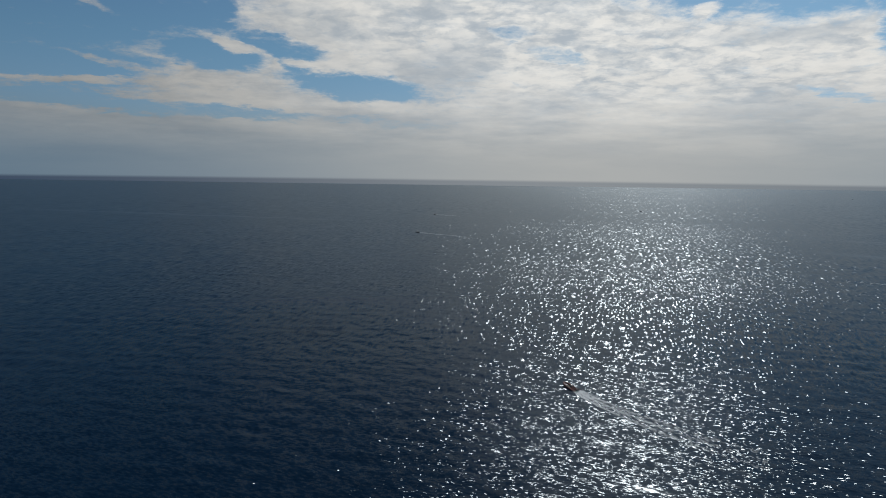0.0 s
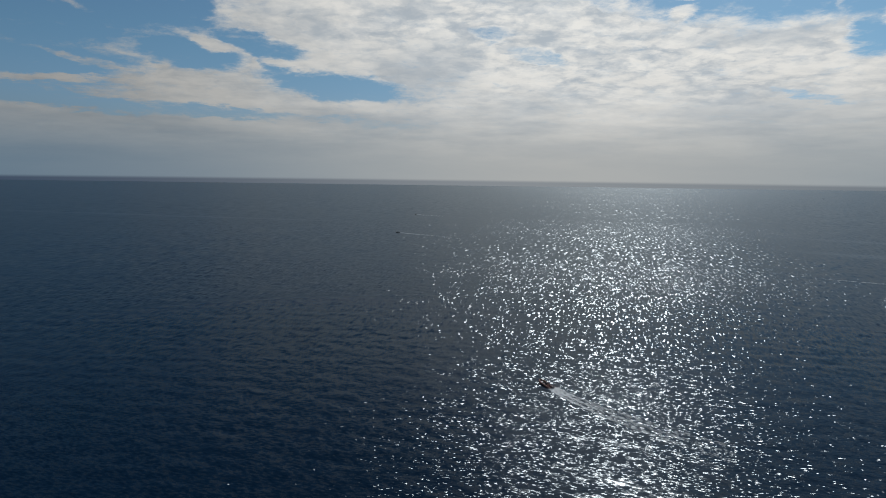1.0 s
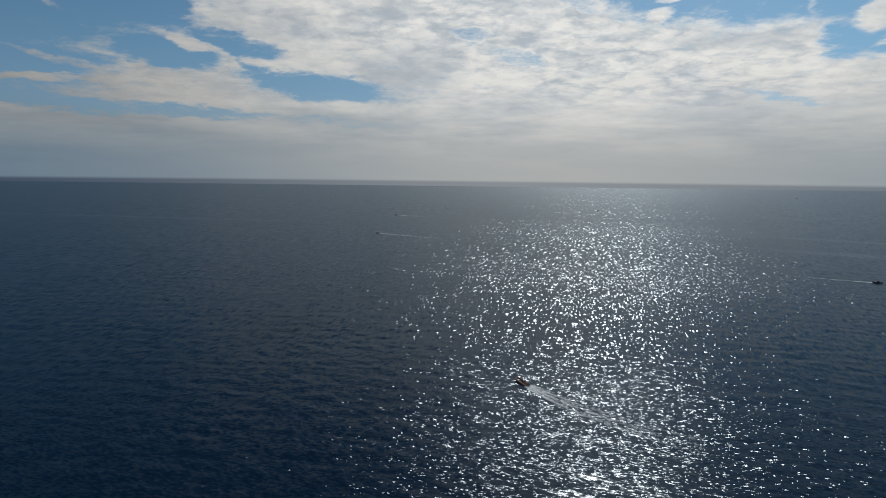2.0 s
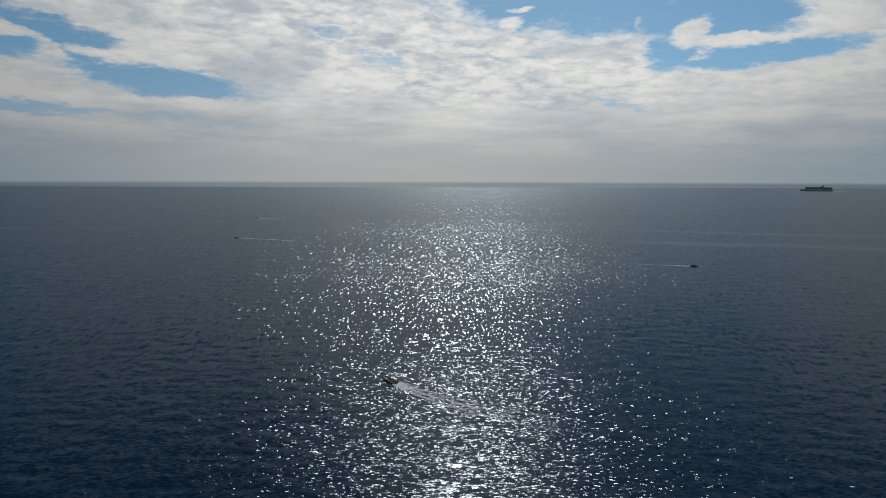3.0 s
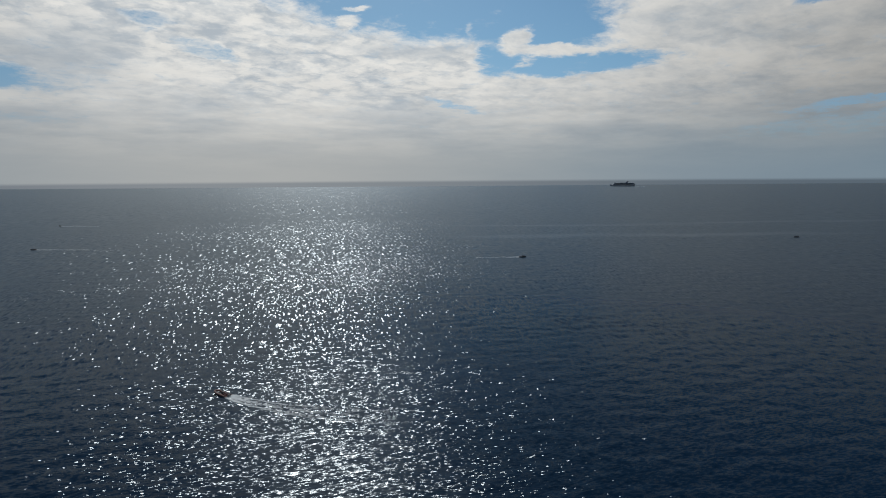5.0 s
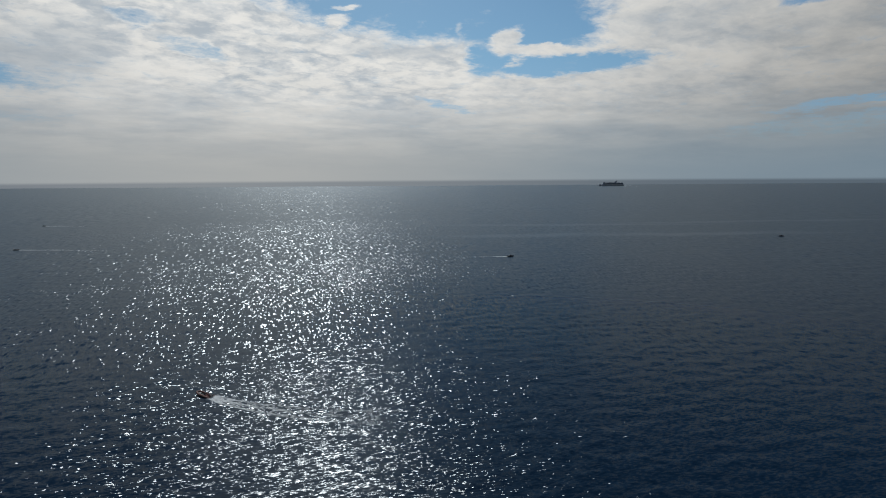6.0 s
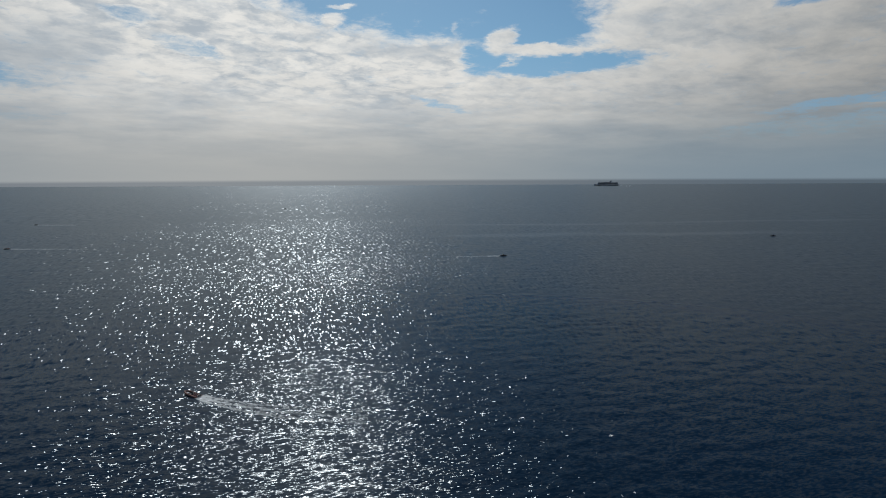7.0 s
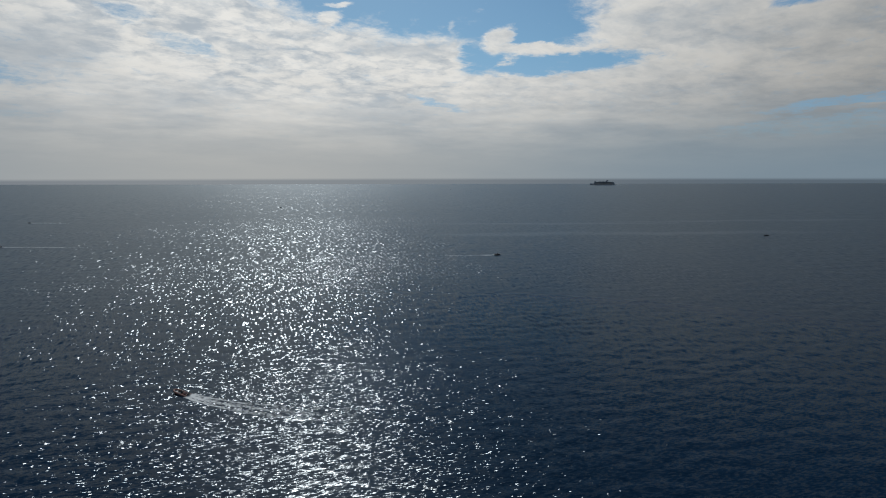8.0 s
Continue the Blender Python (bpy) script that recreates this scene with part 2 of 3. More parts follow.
    tint = n.mix(n.noise(place, 0.004, 3.0), (0.0004, 0.0056, 0.0155), (0.0006, 0.0072, 0.0190))
    deep = n.add("ShaderNodeBsdfDiffuse")
    n.put(deep.inputs["Color"], tint)
    # most of the surface is ruffled by tiny ripples, some of it is smooth facets
    edge = n.add("ShaderNodeFresnel")
    edge.inputs["IOR"].default_value = 1.333
    n.put(edge.inputs["Normal"], normals[0])
    # a rough sea never mirrors fully at low angles
    share = n.math("DIVIDE", n.math("MULTIPLY", edge.outputs[0], n.math("MULTIPLY_ADD", slick, 0.55, 0.70)), n.math("MULTIPLY_ADD", edge.outputs[0], 1.3, 1.0))
    lobes = []
    for spread, rough, normal in zip(("GGX", "BECKMANN"), (n.math("MULTIPLY_ADD", slick, -0.06, n.ramp(reach, 150.0, 900.0, 0.175, 0.215)), n.ramp(reach, 150.0, 520.0, 0.21, 0.345)), normals):
        gloss = n.add("ShaderNodeBsdfGlossy")
        gloss.distribution = spread
        gloss.inputs["Color"].default_value = (0.86, 0.95, 1.0, 1.0)
        n.put(gloss.inputs["Roughness"], rough)
        n.put(gloss.inputs["Normal"], normal)
        skin = n.add("ShaderNodeMixShader")
        n.put(skin.inputs[0], share)
        n.put(skin.inputs[1], deep.outputs[0])
        n.put(skin.inputs[2], gloss.outputs[0])
        lobes.append(skin.outputs[0])
    both = n.add("ShaderNodeMixShader")
    # farther out the ripples are too fine to tell apart and merge into roughness
    n.put(both.inputs[0], n.ramp(reach, 180.0, 900.0, 0.56, 0.32))
    n.put(both.inputs[1], lobes[0])
    n.put(both.inputs[2], lobes[1])
    n.put(n.add("ShaderNodeOutputMaterial").inputs[0], both.outputs[0])
    return m


WIND = -20.0    # degrees by which the crests turn from east
SLICKS = [  # x, y, half length, half width, turn, strength
    (-450, 955, 330, 12, -15, 0.22), (470, 485, 110, 17, -28, 0.26), (650, 372, 150, 17, -33, 0.26),
    (620, 560, 170, 14, -35, 0.26), (900, 420, 220, 14, -30, 0.22)]
SEA = sea_material()
FOAM = stuff("sea_foam", (0.40, 0.425, 0.43), 0.8, vary=0.25, scale=1.5)
TUBE = stuff("orange_tube", (0.11, 0.04, 0.026), 0.7, vary=0.15, scale=2.0)
TUBE_GREY = stuff("grey_tube", (0.09, 0.095, 0.10), 0.5, vary=0.2, scale=2.0)
GRP_DARK = stuff("dark_hull", (0.020, 0.027, 0.036), 0.35, vary=0.2, scale=1.5)
GRP_WHITE = stuff("white_hull", (0.62, 0.63, 0.62), 0.35, vary=0.08, scale=1.5)
DECK = stuff("deck_mat", (0.045, 0.048, 0.052), 0.85, vary=0.3, scale=4.0, bump=0.01)
VINYL = stuff("seat_vinyl", (0.05, 0.05, 0.055), 0.55, vary=0.2, scale=5.0)
RED_VINYL = stuff("red_vinyl", (0.20, 0.05, 0.035), 0.6, vary=0.2, scale=5.0)
STEEL = stuff("stainless_steel", (0.55, 0.56, 0.57), 0.25, 1.0, vary=0.08)
ENGINE = stuff("engine_cowl", (0.03, 0.03, 0.033), 0.3, vary=0.15)
SCREEN = glass("tinted_screen", (0.02, 0.025, 0.03))
SHIP_HULL = stuff("ship_hull_paint", (0.34, 0.38, 0.42), 0.5, vary=0.08, scale=0.05)
SHIP_UPPER = stuff("ship_upper_paint", (0.095, 0.13, 0.17), 0.5, vary=0.1, scale=0.05)
SHIP_DARK = stuff("ship_dark_band", (0.04, 0.05, 0.065), 0.3, vary=0.2, scale=0.1)
SHIP_FUNNEL = stuff("ship_funnel_paint", (0.06, 0.08, 0.12), 0.5, vary=0.15, scale=0.1)
LIFEBOAT = stuff("lifeboat_orange", (0.20, 0.16, 0.13), 0.5, vary=0.1)

# ------------------------------------------------------------------ the sea
rng = np.random.default_rng(7)
WAVES = []
for i in range(56):
    length = 2.4 * (16.0 / 2.4) ** (i / 55.0)
    heading = radians(WIND + 90 + rng.normal(0, 26))
    k = 2 * math.pi / length
    steep = 0.008 if length < 9 else 0.005
    WAVES.append((k * math.cos(heading), k * math.sin(heading), steep / k, rng.uniform(0, 2 * math.pi), length))


def sea_height(x, y, cell=0.0):
    """Height of the swell; waves too short for the local mesh fade out."""
    z = np.zeros_like(np.asarray(x, dtype=float))
    for kx, ky, a, ph, length in WAVES:
        keep = np.clip((length / np.maximum(cell, 1e-3) - 2.5) / 3.0, 0.0, 1.0)
        z = z + keep * a * np.sin(kx * x + ky * y + ph)
    return z


def build_sea():
    fine = np.radians(np.arange(-46.0, 81.0, 0.17))
    rest = np.radians(np.linspace(81.0, 314.0, 48)[0:-1])
    around = np.concatenate([fine, rest])
    rings = [0.0, 15.0, 30.0, 45.0, 60.0, 72.0, 82.0, 90.0]
    while rings[-1] < 5000.0:
        rings.append(rings[-1] * 1.0048)
    rings += [5600.0, 6500.0, 8000.0, 12000.0]
    r = np.array(rings[1:])
    A, Rr = np.meshgrid(around, r)
    X, Y = Rr * np.sin(A), Rr * np.cos(A)
    step = np.gradient(r)[:, None]
    wide = np.gradient(around)[None, :] * r[:, None]
    Z = sea_height(X, Y, np.maximum(step * np.ones_like(wide), np.abs(wide)))
    n, c = X.shape
    co = np.concatenate([[[0.0, 0.0, 0.0]], np.stack([X, Y, Z], -1).reshape(-1, 3)])
    i = np.arange(n - 1)[:, None] * c + np.arange(c)[None, :] + 1
    j = np.arange(n - 1)[:, None] * c + (np.arange(c)[None, :] + 1) % c + 1
    quads = np.stack([i, i + c, j + c, j], -1).reshape(-1, 4)
    tri = np.stack([np.zeros(c, int), 1 + np.arange(c), 1 + (np.arange(c) + 1) % c], -1)
    me = bpy.data.meshes.new("sea")
    me.vertices.add(len(co))
    me.vertices.foreach_set("co", co.ravel())
    loops = np.concatenate([quads[:, ::-1].ravel(), tri[:, ::-1].ravel()])
    me.loops.add(len(loops))
    me.loops.foreach_set("vertex_index", loops.astype(np.int32))
    me.polygons.add(len(quads) + len(tri))
    me.polygons.foreach_set("loop_start", np.concatenate([np.arange(len(quads)) * 4, len(quads) * 4 + np.arange(len(tri)) * 3]).astype(np.int32))
    me.polygons.foreach_set("use_smooth", np.ones(len(quads) + len(tri), bool))
    me.update(calc_edges=True)
    me.validate()
    me.materials.append(SEA)
    return tagged(new("water", me), "dark blue open sea with low rippled swell", "sea", kind="structure")


build_sea()

# ------------------------------------------------------------------ mesh helpers


def part(name, bm, material, parent, label=""):
    """Links a bmesh as one mesh object under a thing or a part."""
    bmesh.ops.recalc_face_normals(bm, faces=bm.faces)
    me = bpy.data.meshes.new(name)
    bm.to_mesh(me)
    bm.free()
    me.materials.append(material)
    ob = new(name, me)
    ob.parent = parent
    if label:
        tagged(ob, label)
    return ob


def box(spot, size, bevel=0.0, taper=1.0, tilt=0.0):
    """A block; taper narrows its top, tilt leans it about y."""
    bm = bmesh.new()
    bmesh.ops.create_cube(bm, size=1.0)
    for q in bm.verts:
        k = taper if q.co.z > 0 else 1.0
        q.co = Vector((q.co.x * size[0] * k, q.co.y * size[1] * k, q.co.z * size[2]))
    if bevel:
        bmesh.ops.bevel(bm, geom=bm.edges[:], offset=bevel, segments=2, affect="EDGES", profile=0.5)
    bm.transform(Matrix.Translation(spot) @ Matrix.Rotation(radians(tilt), 4, "Y"))
    return bm


def sweep(points, radii, sides=10, flat=1.0):
    """A round bar along a line of points, closed at its ends."""
    bm = bmesh.new()
    pts = [Vector(p) for p in points]
    rows = []
    for i, p in enumerate(pts):
        d = (pts[min(i + 1, len(pts) - 1)] - pts[max(i - 1, 0)]).normalized()
        s = d.cross(Vector((0, 0, 1)))
        s = s.normalized() if s.length > 1e-3 else Vector((0, 1, 0))
        t = s.cross(d)
        r = radii[i] if isinstance(radii, (list, tuple)) else radii
        rows.append([bm.verts.new(p + r * (math.cos(a) * s + flat * math.sin(a) * t)) for a in (2 * math.pi * k / sides for k in range(sides))])
    for a, b in zip(rows, rows[1:]):
        for k in range(sides):
            bm.faces.new((a[k], a[(k + 1) % sides], b[(k + 1) % sides], b[k])).smooth = True
    bm.faces.new(rows[0][::-1])
    bm.faces.new(rows[-1])
    return bm


def loft(sections, smooth=True):
    """Skins a row of closed sections with equal counts of points."""
    bm = bmesh.new()
    rows = [[bm.verts.new(p) for p in s] for s in sections]
    n = len(rows[0])
    for a, b in zip(rows, rows[1:]):
        for k in range(n):
            bm.faces.new((a[k], a[(k + 1) % n], b[(k + 1) % n], b[k])).smooth = smooth
    bm.faces.new(rows[0][::-1])
    bm.faces.new(rows[-1])
    bmesh.ops.remove_doubles(bm, verts=bm.verts, dist=1e-4)
    return bm


def hull_sections(length, beam, depth, free, stern=0.85, steps=12):
    """A planing hull from stern to bow: keel, chine, gunwale."""
    out = []
    for i in range(steps + 1):
        s = i / steps
        x = length * (s - 0.5)
        half = beam / 2 * (stern + (1 - stern) * min(1, s * 3)) * (1 - max(0, (s - 0.45) / 0.55) ** 2.3) + 0.02
        keel = -depth + depth * 1.25 * max(0, (s - 0.6) / 0.4) ** 2
        top = free * (1 + 0.45 * s * s)
        chine = keel * 0.35 + 0.1 * s
        out.append([(x, 0, keel), (x, half * 0.86, chine), (x, half, top), (x, half * 0.55, top + 0.02), (x, -half * 0.55, top + 0.02), (x, -half, top), (x, -half * 0.86, chine)])
    return out


def afloat(ob, x, y, heading, sink=0.0, trim=0.0):
    """Sets a boat on the water; heading in degrees from east, trim lifts its bow."""
    ob.matrix_basis = pose(x, y, float(sea_height(x, y, 1.5)) - sink, 0, -trim, heading)
    return ob


# ------------------------------------------------------------------ inflatable boats


def outboard(parent, x, y, z, scale=1.0):
    e = part("outboard_engine", box((x - 0.18 * scale, y, z + 0.28 * scale), (0.62 * scale, 0.40 * scale, 0.48 * scale), 0.09 * scale, 0.82), ENGINE, parent, "black outboard engine")
    part("drive_leg", box((x - 0.22 * scale, y, z - 0.42 * scale), (0.22 * scale, 0.13 * scale, 1.0 * scale), 0.04), ENGINE, e)
    part("cowl_band", box((x - 0.18 * scale, y, z + 0.10 * scale), (0.65 * scale, 0.43 * scale, 0.05 * scale), 0.01), STEEL, e)
    return e


def inflatable(length=6.6, tube=TUBE, rows=3, engines=2):
    """A rigid inflatable: V hull, air tubes, console, jockey seats, arch, outboards."""
    ob = new("inflatable_boat")
    beam, r = length * 0.38, length * 0.043
    half = beam / 2 - r
    part("hull", loft(hull_sections(length * 0.95, beam * 0.78, 0.45, 0.18)), GRP_DARK, ob, "dark moulded V hull")
    left = [(-length * 0.54, half, 0.34), (-length * 0.45, half, 0.34)]
    left += [(length * (-0.45 + 0.62 * k / 6), half, 0.34 + 0.02 * k) for k in range(1, 7)]
    nose = []
    for k in range(1, 12):
        a = math.pi * k / 12
        nose.append((length * 0.17 + length * 0.31 * math.sin(a) ** 0.85, half * math.cos(a), 0.47 + 0.22 * math.sin(a)))
    line = left + nose + [(x, -y, z) for x, y, z in left[::-1]]
    radii = [r * 0.35] + [r] * (len(line) - 2) + [r * 0.35]
    t = part("tube", sweep(line, radii, 14), tube, ob, "inflated air tube")
    bumper = [(x * 1.0, y + math.copysign(r * 0.96, y) if abs(y) > half * 0.98 else y * 1.06, z) for x, y, z in line[1:-1]]
    part("rubbing_strake", sweep(bumper, 0.05, 6), GRP_DARK, t)
    for x in (-0.30, -0.05, 0.2):
        for s in (1, -1):
            part("grab_handle", sweep([(length * x - 0.16, s * half, 0.36 + r), (length * x - 0.1, s * half, 0.42 + r), (length * x + 0.1, s * half, 0.42 + r), (length * x + 0.16, s * half, 0.36 + r)], 0.02, 6), GRP_DARK, t)
    part("deck", box((-length * 0.06, 0, 0.24), (length * 0.80, beam * 0.62, 0.06), 0.02), DECK, ob)
    part("bow_locker", box((length * 0.30, 0, 0.38), (length * 0.13, beam * 0.36, 0.28), 0.05, 0.85), GRP_DARK, ob)
    c = part("console", box((-length * 0.02, 0, 0.70), (0.62, 0.72, 0.90), 0.07, 0.86), GRP_DARK, ob, "dark steering console")
    part("windscreen", box((length * -0.02 + 0.20, 0, 1.28), (0.04, 0.64, 0.36), 0.01, 0.85, -24), SCREEN, c)
    ring = [(-length * 0.02 - 0.36, 0.19 * math.cos(a), 1.02 + 0.19 * math.sin(a)) for a in (2 * math.pi * k / 12 for k in range(13))]
    part("steering_wheel", sweep(ring, 0.02, 6), STEEL, c)
    for i in range(rows):
        for s in (1, -1):
            x = -length * 0.15 - i * length * 0.105
            seat = part("seat", box((x, s * beam * 0.14, 0.52), (0.56, 0.34, 0.50), 0.08, 0.8), RED_VINYL, ob, "red padded jockey seat")
            part("backrest", box((x - 0.25, s * beam * 0.14, 0.90), (0.09, 0.32, 0.34), 0.03, 0.9, -8), VINYL, seat)
    back = -length * 0.43
    arch = [(back, half * 0.92, 0.4), (back - 0.1, half * 0.9, 1.25), (back - 0.15, half * 0.7, 1.62), (back - 0.15, -half * 0.7, 1.62), (back - 0.1, -half * 0.9, 1.25), (back, -half * 0.92, 0.4)]
    a = part("roll_arch", sweep(arch, 0.045, 8), STEEL, ob, "stainless roll arch")
    part("navigation_light", sweep([(back - 0.15, 0, 1.62), (back - 0.15, 0, 1.95)], 0.03, 6), GRP_WHITE, a)
    part("transom", box((-length * 0.45, 0, 0.36), (0.12, beam * 0.64, 0.62), 0.03), GRP_DARK, ob)
    for k in range(engines):
        outboard(ob, -length * 0.47, (k - (engines - 1) / 2) * 0.56, 0.62)
    return ob


def motorboat(length=6.4, paint=GRP_DARK):
    """A small open cruiser with a low cabin, screen, rail and one outboard."""
    ob = new("motorboat")
    beam = length * 0.37
    part("hull", loft(hull_sections(length, beam, 0.5, 0.62)), paint, ob)
    gun = [(x * 0.985, y, z + 0.03) for x, y, z in (s[2] for s in hull_sections(length, beam, 0.5, 0.62))]
    gun += [(x, -y, z) for x, y, z in gun[::-1]]
    part("gunwale", sweep(gun, 0.05, 6), TUBE_GREY, ob)
    part("foredeck", box((length * 0.20, 0, 0.80), (length * 0.30, beam * 0.60, 0.20), 0.08, 0.75), DECK, ob)
    cab = part("cabin", box((-length * 0.02, 0, 1.12), (length * 0.26, beam * 0.66, 0.80), 0.08, 0.84), paint, ob)
    part("windscreen", box((length * 0.115, 0, 1.30), (0.05, beam * 0.54, 0.40), 0.01, 0.9, -18), SCREEN, cab)
    for s in (1, -1):
        part("side_window", box((-length * 0.02, s * beam * 0.305, 1.26), (length * 0.17, 0.05, 0.30), 0.02, 0.92), SCREEN, cab)
    part("roof", box((-length * 0.04, 0, 1.56), (length * 0.30, beam * 0.62, 0.07), 0.03), DECK, cab)
    part("cockpit_floor", box((-length * 0.30, 0, 0.55), (length * 0.30, beam * 0.70, 0.06), 0.02), DECK, ob)
    for s in (1, -1):
        part("bench", box((-length * 0.30, s * beam * 0.27, 0.80), (length * 0.22, 0.36, 0.36), 0.05), VINYL, ob)
    rail = []
    for k in range(9):
        a = math.pi * (k / 8 - 0.5)
        rail.append((length * (0.16 + 0.30 * math.cos(a)), beam * 0.36 * math.sin(a), 1.22))
    r = part("bow_rail", sweep(rail, 0.02, 6), STEEL, ob)
    for k in (1, 3, 5, 7):
        x, y, z = rail[k]
        part("stanchion", sweep([(x, y, z), (x, y, 0.78)], 0.018, 6), STEEL, r)
    outboard(ob, -length * 0.50, 0, 0.72, 1.1)
    return ob


near = afloat(inflatable(6.8, TUBE, 3, 2), 37.0, 183.6, 118.0, 0.05, 4.0)
tagged(near, "orange-red rigid inflatable boat speeding ahead of a foaming wake", "boat", "small boats on the sea")
far_a = afloat(inflatable(5.7, TUBE_GREY, 3, 1), -38.4, 700.7, 157.0, 0.05, 4.0)
tagged(far_a, "dark grey inflatable boat trailing a long thin wake", "boat", "small boats on the sea")
far_b = copy_thing(far_a, Matrix())
afloat(far_b, -21.2, 1045.7, 140.0, 0.05, 4.0)
tagged(far_b, "distant dark inflatable boat with a short pale wake")
right = afloat(motorboat(5.7), 329.8, 364.5, -28.0, 0.05, 3.0)
tagged(right, "dark cabin motorboat running with a bright straight wake", "boat", "small boats on the sea")
rest = copy_thing(right, Matrix())
afloat(rest, 690.0, 299.0, -34.0, 0.05, 0.0)
tagged(rest, "dark cabin motorboat lying still on calm water")
middle = copy_thing(right, Matrix())
afloat(middle, 432.9, 1229.3, 165.0, 0.05, 0.0)
tagged(middle, "small dark motorboat far out on the glittering water")
speck = copy_thing(right, Matrix())
afloat(speck, 1706.0, 2318.0, 150.0, 0.05, 0.0)
tagged(speck, "tiny dark motorboat far off near the horizon")

# ------------------------------------------------------------------ cruise ship


def cruise_ship():
    ob = new("cruise_ship")
    L, B = 186.0, 26.0

    def plan(s, full=1.0):
        return B / 2 * full * min(1.0, (1 - s) * 3.4 + 0.03) ** 0.62 * min(1.0, 0.82 + s * 2)
    rows = []
    for i in range(25):
        s = i / 24
        x = L * (s - 0.5)
        top = 11.5 + 3.5 * max(0, (s - 0.75) / 0.25) ** 1.6
        rake = 7.0 * max(0, (s - 0.86) / 0.14)
        b = plan(s)
        rows.append([(x - rake * 0.7, 0, -2.0), (x - rake * 0.5, b * 0.8, -1.0), (x, b, 5.0), (x + rake * 0.4, b, top), (x + rake * 0.4, -b, top), (x, -b, 5.0), (x - rake * 0.5, -b * 0.8, -1.0)])
    hull = part("hull", loft(rows), SHIP_HULL, ob, "pale hull with a dark waterline")
    band = []
    for i in range(25):
        s = i / 24
        b = plan(s) + 0.06
        x = L * (s - 0.5) - 4.0 * max(0, (s - 0.86) / 0.14)
        band.append([(x, b * 0.97, -0.8), (x, b, 1.6), (x, -b, 1.6), (x, -b * 0.97, -0.8)])
    part("waterline", loft(band), SHIP_DARK, hull)
    decks = [(-0.475, 0.37, 11.5, 2.8, 1.0), (-0.47, 0.355, 14.3, 2.8, 0.98), (-0.465, 0.34, 17.1, 2.8, 0.98), (-0.46, 0.33, 19.9, 2.8, 0.97), (-0.45, 0.315, 22.7, 2.6, 0.93)]
    for a, b, z, tall, full in decks:
        ring = []
        for k in range(13):
            t = k / 12
            x = L * (a + (b - a) * t)
            y = B / 2 * full * min(1.0, (1 - t) * 9 + 0.55)
            ring.append((x, y))
        outline = ring + [(x, -y) for x, y in ring[::-1]]
        d = part("deck_house", loft([[(x, y, z) for x, y in outline], [(x, y, z + tall - 0.5) for x, y in outline]], False), SHIP_UPPER, ob)
        part("deck_edge", loft([[(x * 1.004, y * 1.02, z + tall - 0.5) for x, y in outline], [(x * 1.004, y * 1.02, z + tall) for x, y in outline]], False), SHIP_HULL, d)
        for s in (1, -1):
            part("window_band", box((L * (a + b) / 2 - 4, s * (B / 2 * full + 0.05), z + 1.3), (L * (b - a) * 0.84, 0.12, 1.2)), SHIP_DARK, d)
    bridge = part("bridge", box((L * 0.31, 0, 26.4), (9.0, B * 1.1, 2.6), 0.5, 0.96), SHIP_UPPER, ob)
    part("bridge_windows", box((L * 0.31 + 4.5, 0, 26.6), (0.3, B * 1.02, 1.1)), SHIP_DARK, bridge)
    fun = part("funnel", loft([[(x + lean, y, z) for x, y in ((-7 * k, -3.4 * k), (5 * k, -3.4 * k), (8 * k, 0), (5 * k, 3.4 * k), (-7 * k, 3.4 * k))] for z, k, lean in ((25.0, 1.0, -28.0), (32.0, 0.86, -32.0), (39.0, 0.74, -37.5))], False), SHIP_FUNNEL, ob, "dark raked funnel")
    part("funnel_fin", box((-39.5, 0, 38.0), (13.0, 9.5, 0.8), 0.2), SHIP_FUNNEL, fun)
    mast = part("mast", sweep([(52.0, 0, 26.0), (51.0, 0, 36.0)], [0.9, 0.4], 8), SHIP_HULL, ob)
    part("radar_bar", box((51.4, 0, 33.5), (1.2, 7.0, 0.5), 0.1), SHIP_HULL, mast)
    for x in (-8.0, 20.0):
        dome = bmesh.new()
        bmesh.ops.create_uvsphere(dome, u_segments=12, v_segments=8, radius=2.3, matrix=Matrix.Translation((x, 5.0 if x > 0 else -5.0, 27.0)))
        part("radar_dome", dome, SHIP_HULL, ob)
    part("pool_screen", box((2.0, 0, 25.9), (34.0, 20.0, 1.6), 0.3, 0.95), SCREEN, ob)
    for k in range(9):
        for s in (1, -1):
            x = -58.0 + k * 13.2
            part("lifeboat", sweep([(x - 4.6, s * 13.5, 13.0), (x - 3.4, s * 13.5, 12.8), (x, s * 13.5, 12.7), (x + 3.4, s * 13.5, 12.8), (x + 4.6, s * 13.5, 13.1)], [0.3, 1.3, 1.5, 1.3, 0.3], 8), LIFEBOAT, ob)
    return ob


ship = cruise_ship()
ship.matrix_basis = pose(3529.9, 2800.8, 0.0, 0, 0, 122.0)
tagged(ship, "large cruise ship with stacked decks and raked funnel near the horizon", "ship")

# ------------------------------------------------------------------ foam


def along(points, s):
    """The place and way at the share s of a line's length."""
    pts = [Vector((*p, 0.0)) for p in points]
    lens = [(b - a).length for a, b in zip(pts, pts[1:])]
    d = s * sum(lens)
    for a, b, n in zip(pts, pts[1:], lens):
        if d <= n or b == pts[-1]:
            return a + (b - a) * min(d / n, 1.0), (b - a).normalized()
        d -= n


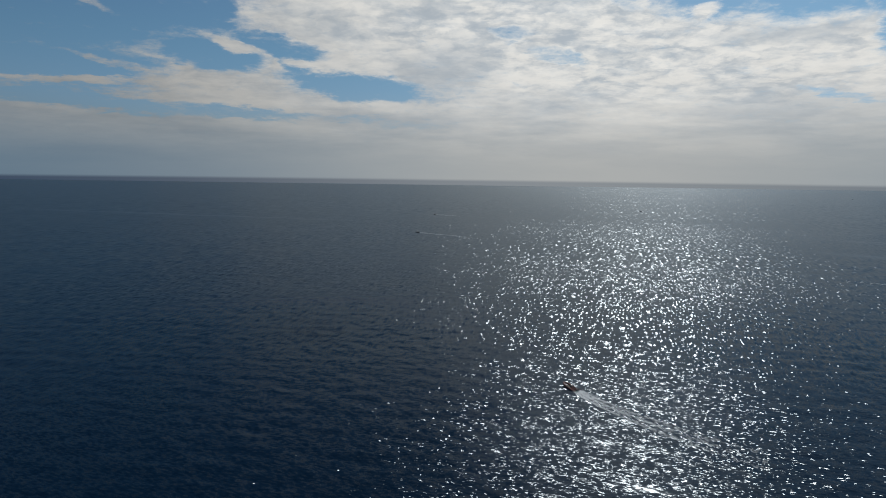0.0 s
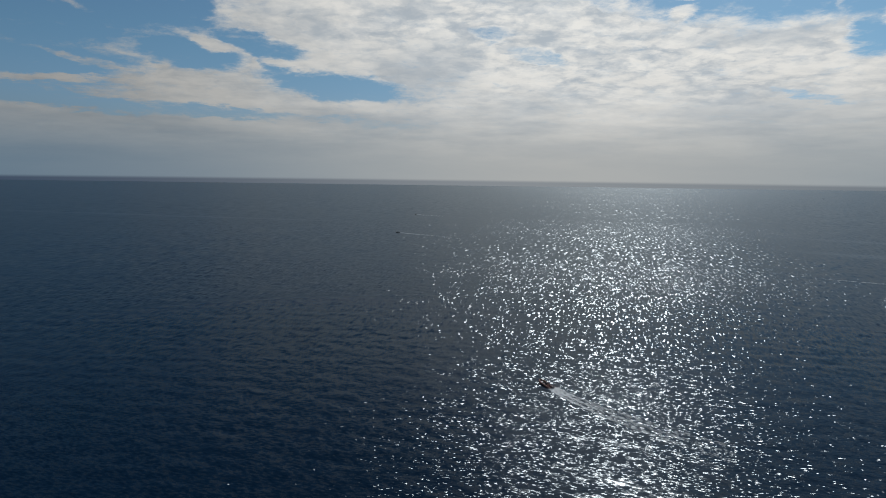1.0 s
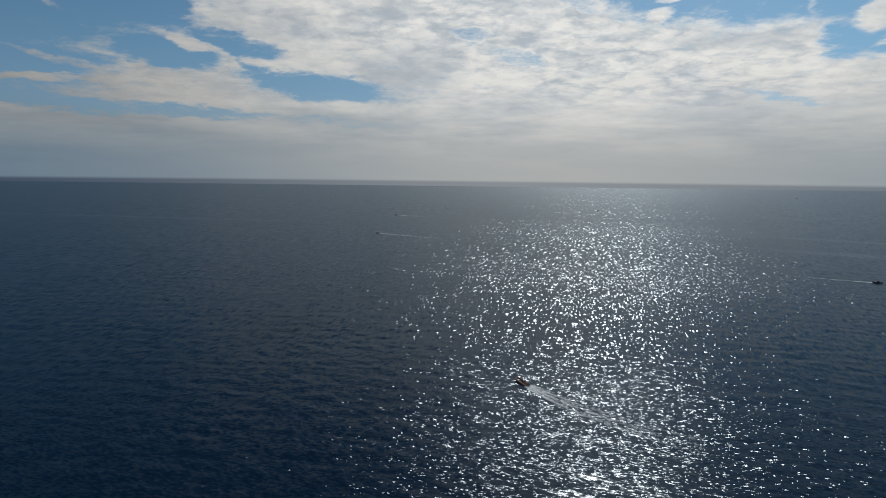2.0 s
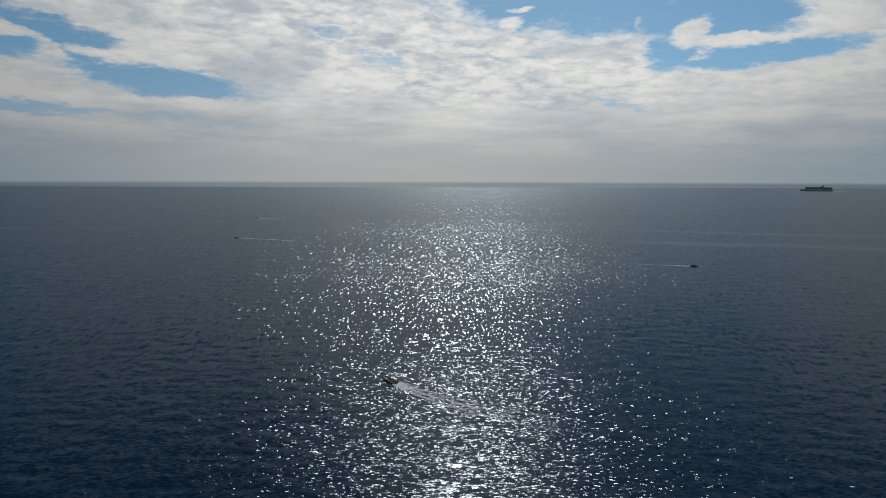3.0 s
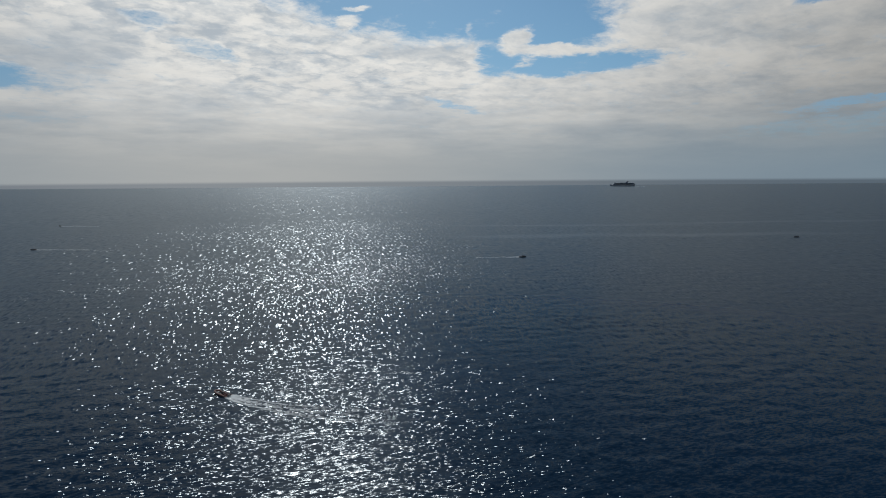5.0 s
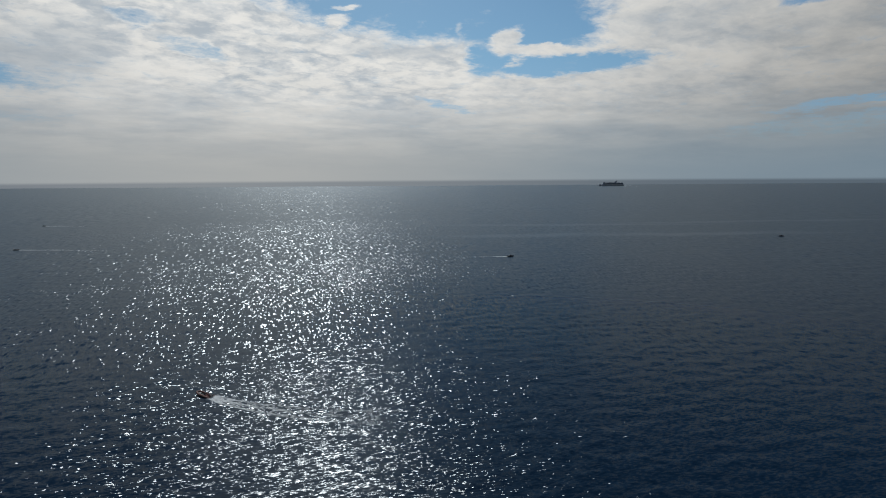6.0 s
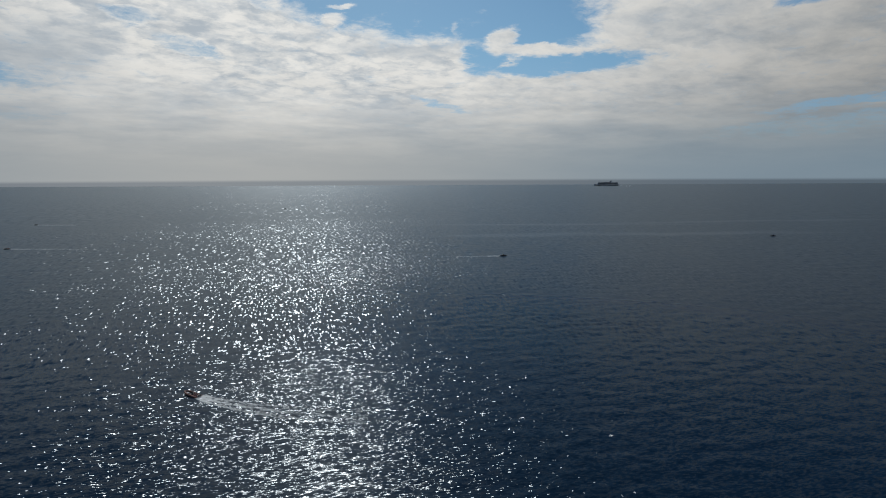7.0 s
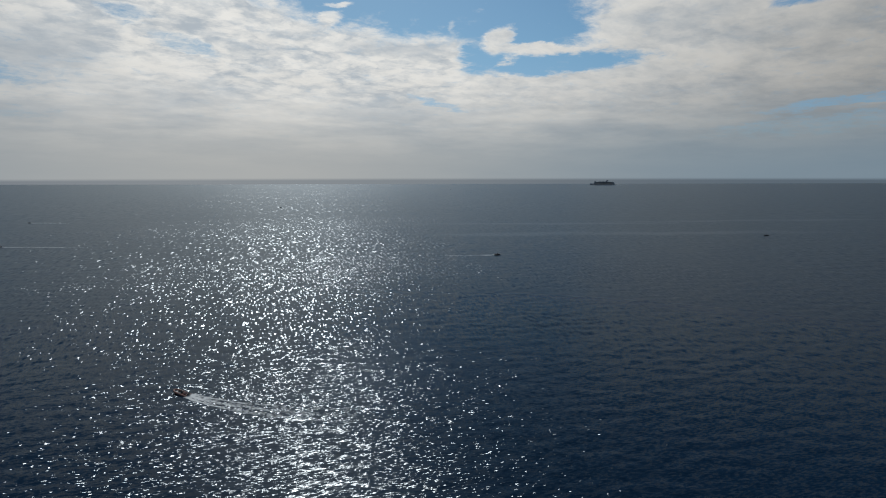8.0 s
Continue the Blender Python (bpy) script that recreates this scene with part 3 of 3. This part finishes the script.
def foam(name, label, line, lanes, width, count, size, stretch, seed, fade=1.4):
    """A wake: flecks of foam lying on the water along lanes that spread from the stern."""
    pick = random.Random(seed)
    bm = bmesh.new()
    for i in range(count):
        s = pick.random() ** fade
        p, d = along(line, s)
        side = Vector((-d.y, d.x, 0.0))
        lane, spread = pick.choice(lanes)
        off = (lane + pick.gauss(0, spread)) * (width[0] + (width[1] - width[0]) * s ** 0.7)
        c = p + side * off
        a = size * pick.uniform(0.4, 1.3) * (1.0 - 0.45 * s)
        turn = pick.gauss(0, 0.35)
        e = d * math.cos(turn) + side * math.sin(turn)
        f = Vector((-e.y, e.x, 0.0))
        long = a * stretch * pick.uniform(0.6, 1.5)
        rim = []
        for k in range(7):
            g = 2 * math.pi * k / 7
            q = c + e * (long * math.cos(g) * pick.uniform(0.6, 1.2)) + f * (a * math.sin(g) * pick.uniform(0.6, 1.2))
            rim.append((q.x, q.y))
        zs = sea_height(np.array([x for x, y in rim] + [c.x]), np.array([y for x, y in rim] + [c.y]), SEA_CELL)
        ring = [bm.verts.new((x, y, z + 0.03)) for (x, y), z in zip(rim, zs)]
        top = bm.verts.new((c.x, c.y, zs[-1] + 0.05 + a * 0.25))
        for k in range(7):
            bm.faces.new((ring[k], ring[(k + 1) % 7], top)).smooth = True
    me = bpy.data.meshes.new(name)
    bm.to_mesh(me)
    bm.free()
    me.materials.append(FOAM)
    return tagged(new(name, me), label, "wake", kind="stuff")


SEA_CELL = 1.0
foam("wake_foam", "broken white foam streaks behind the inflatable boat", [(38.6, 180.4), (42.0, 174.0), (48.0, 164.5), (56.5, 154.0), (66.0, 144.0), (76.0, 136.0)],
     [(-0.85, 0.13), (-0.85, 0.13), (0.0, 0.16), (0.0, 0.16), (0.85, 0.14), (0.4, 0.5)], (1.2, 5.0), 1700, 0.19, 3.0, 11, 2.0)
SEA_CELL = 4.0
foam("wake_foam", "thin straight line of foam behind the cabin motorboat", [(327.0, 366.2), (309.0, 377.0), (282.0, 393.0)], [(0.0, 0.5)], (0.8, 1.8), 260, 0.34, 2.6, 12, 3.2)
foam("wake_foam", "long thin trail of foam behind a grey inflatable", [(-35.9, 699.5), (-18.0, 686.0), (3.0, 670.0), (36.0, 641.0)], [(0.0, 0.5)], (0.8, 2.0), 340, 0.36, 3.0, 13, 2.4)
foam("wake_foam", "short pale trail of foam behind a distant inflatable", [(-18.8, 1044.0), (-2.0, 1032.0), (30.0, 1006.0)], [(0.0, 0.5)], (0.8, 1.8), 200, 0.4, 3.0, 14, 2.0)
foam("wake_foam", "short white wash beside the cruise ship stern", [(3582.9, 2716.8), (3632.9, 2643.8)], [(0.0, 0.6)], (5.0, 9.0), 110, 1.6, 3.0, 15, 1.6)
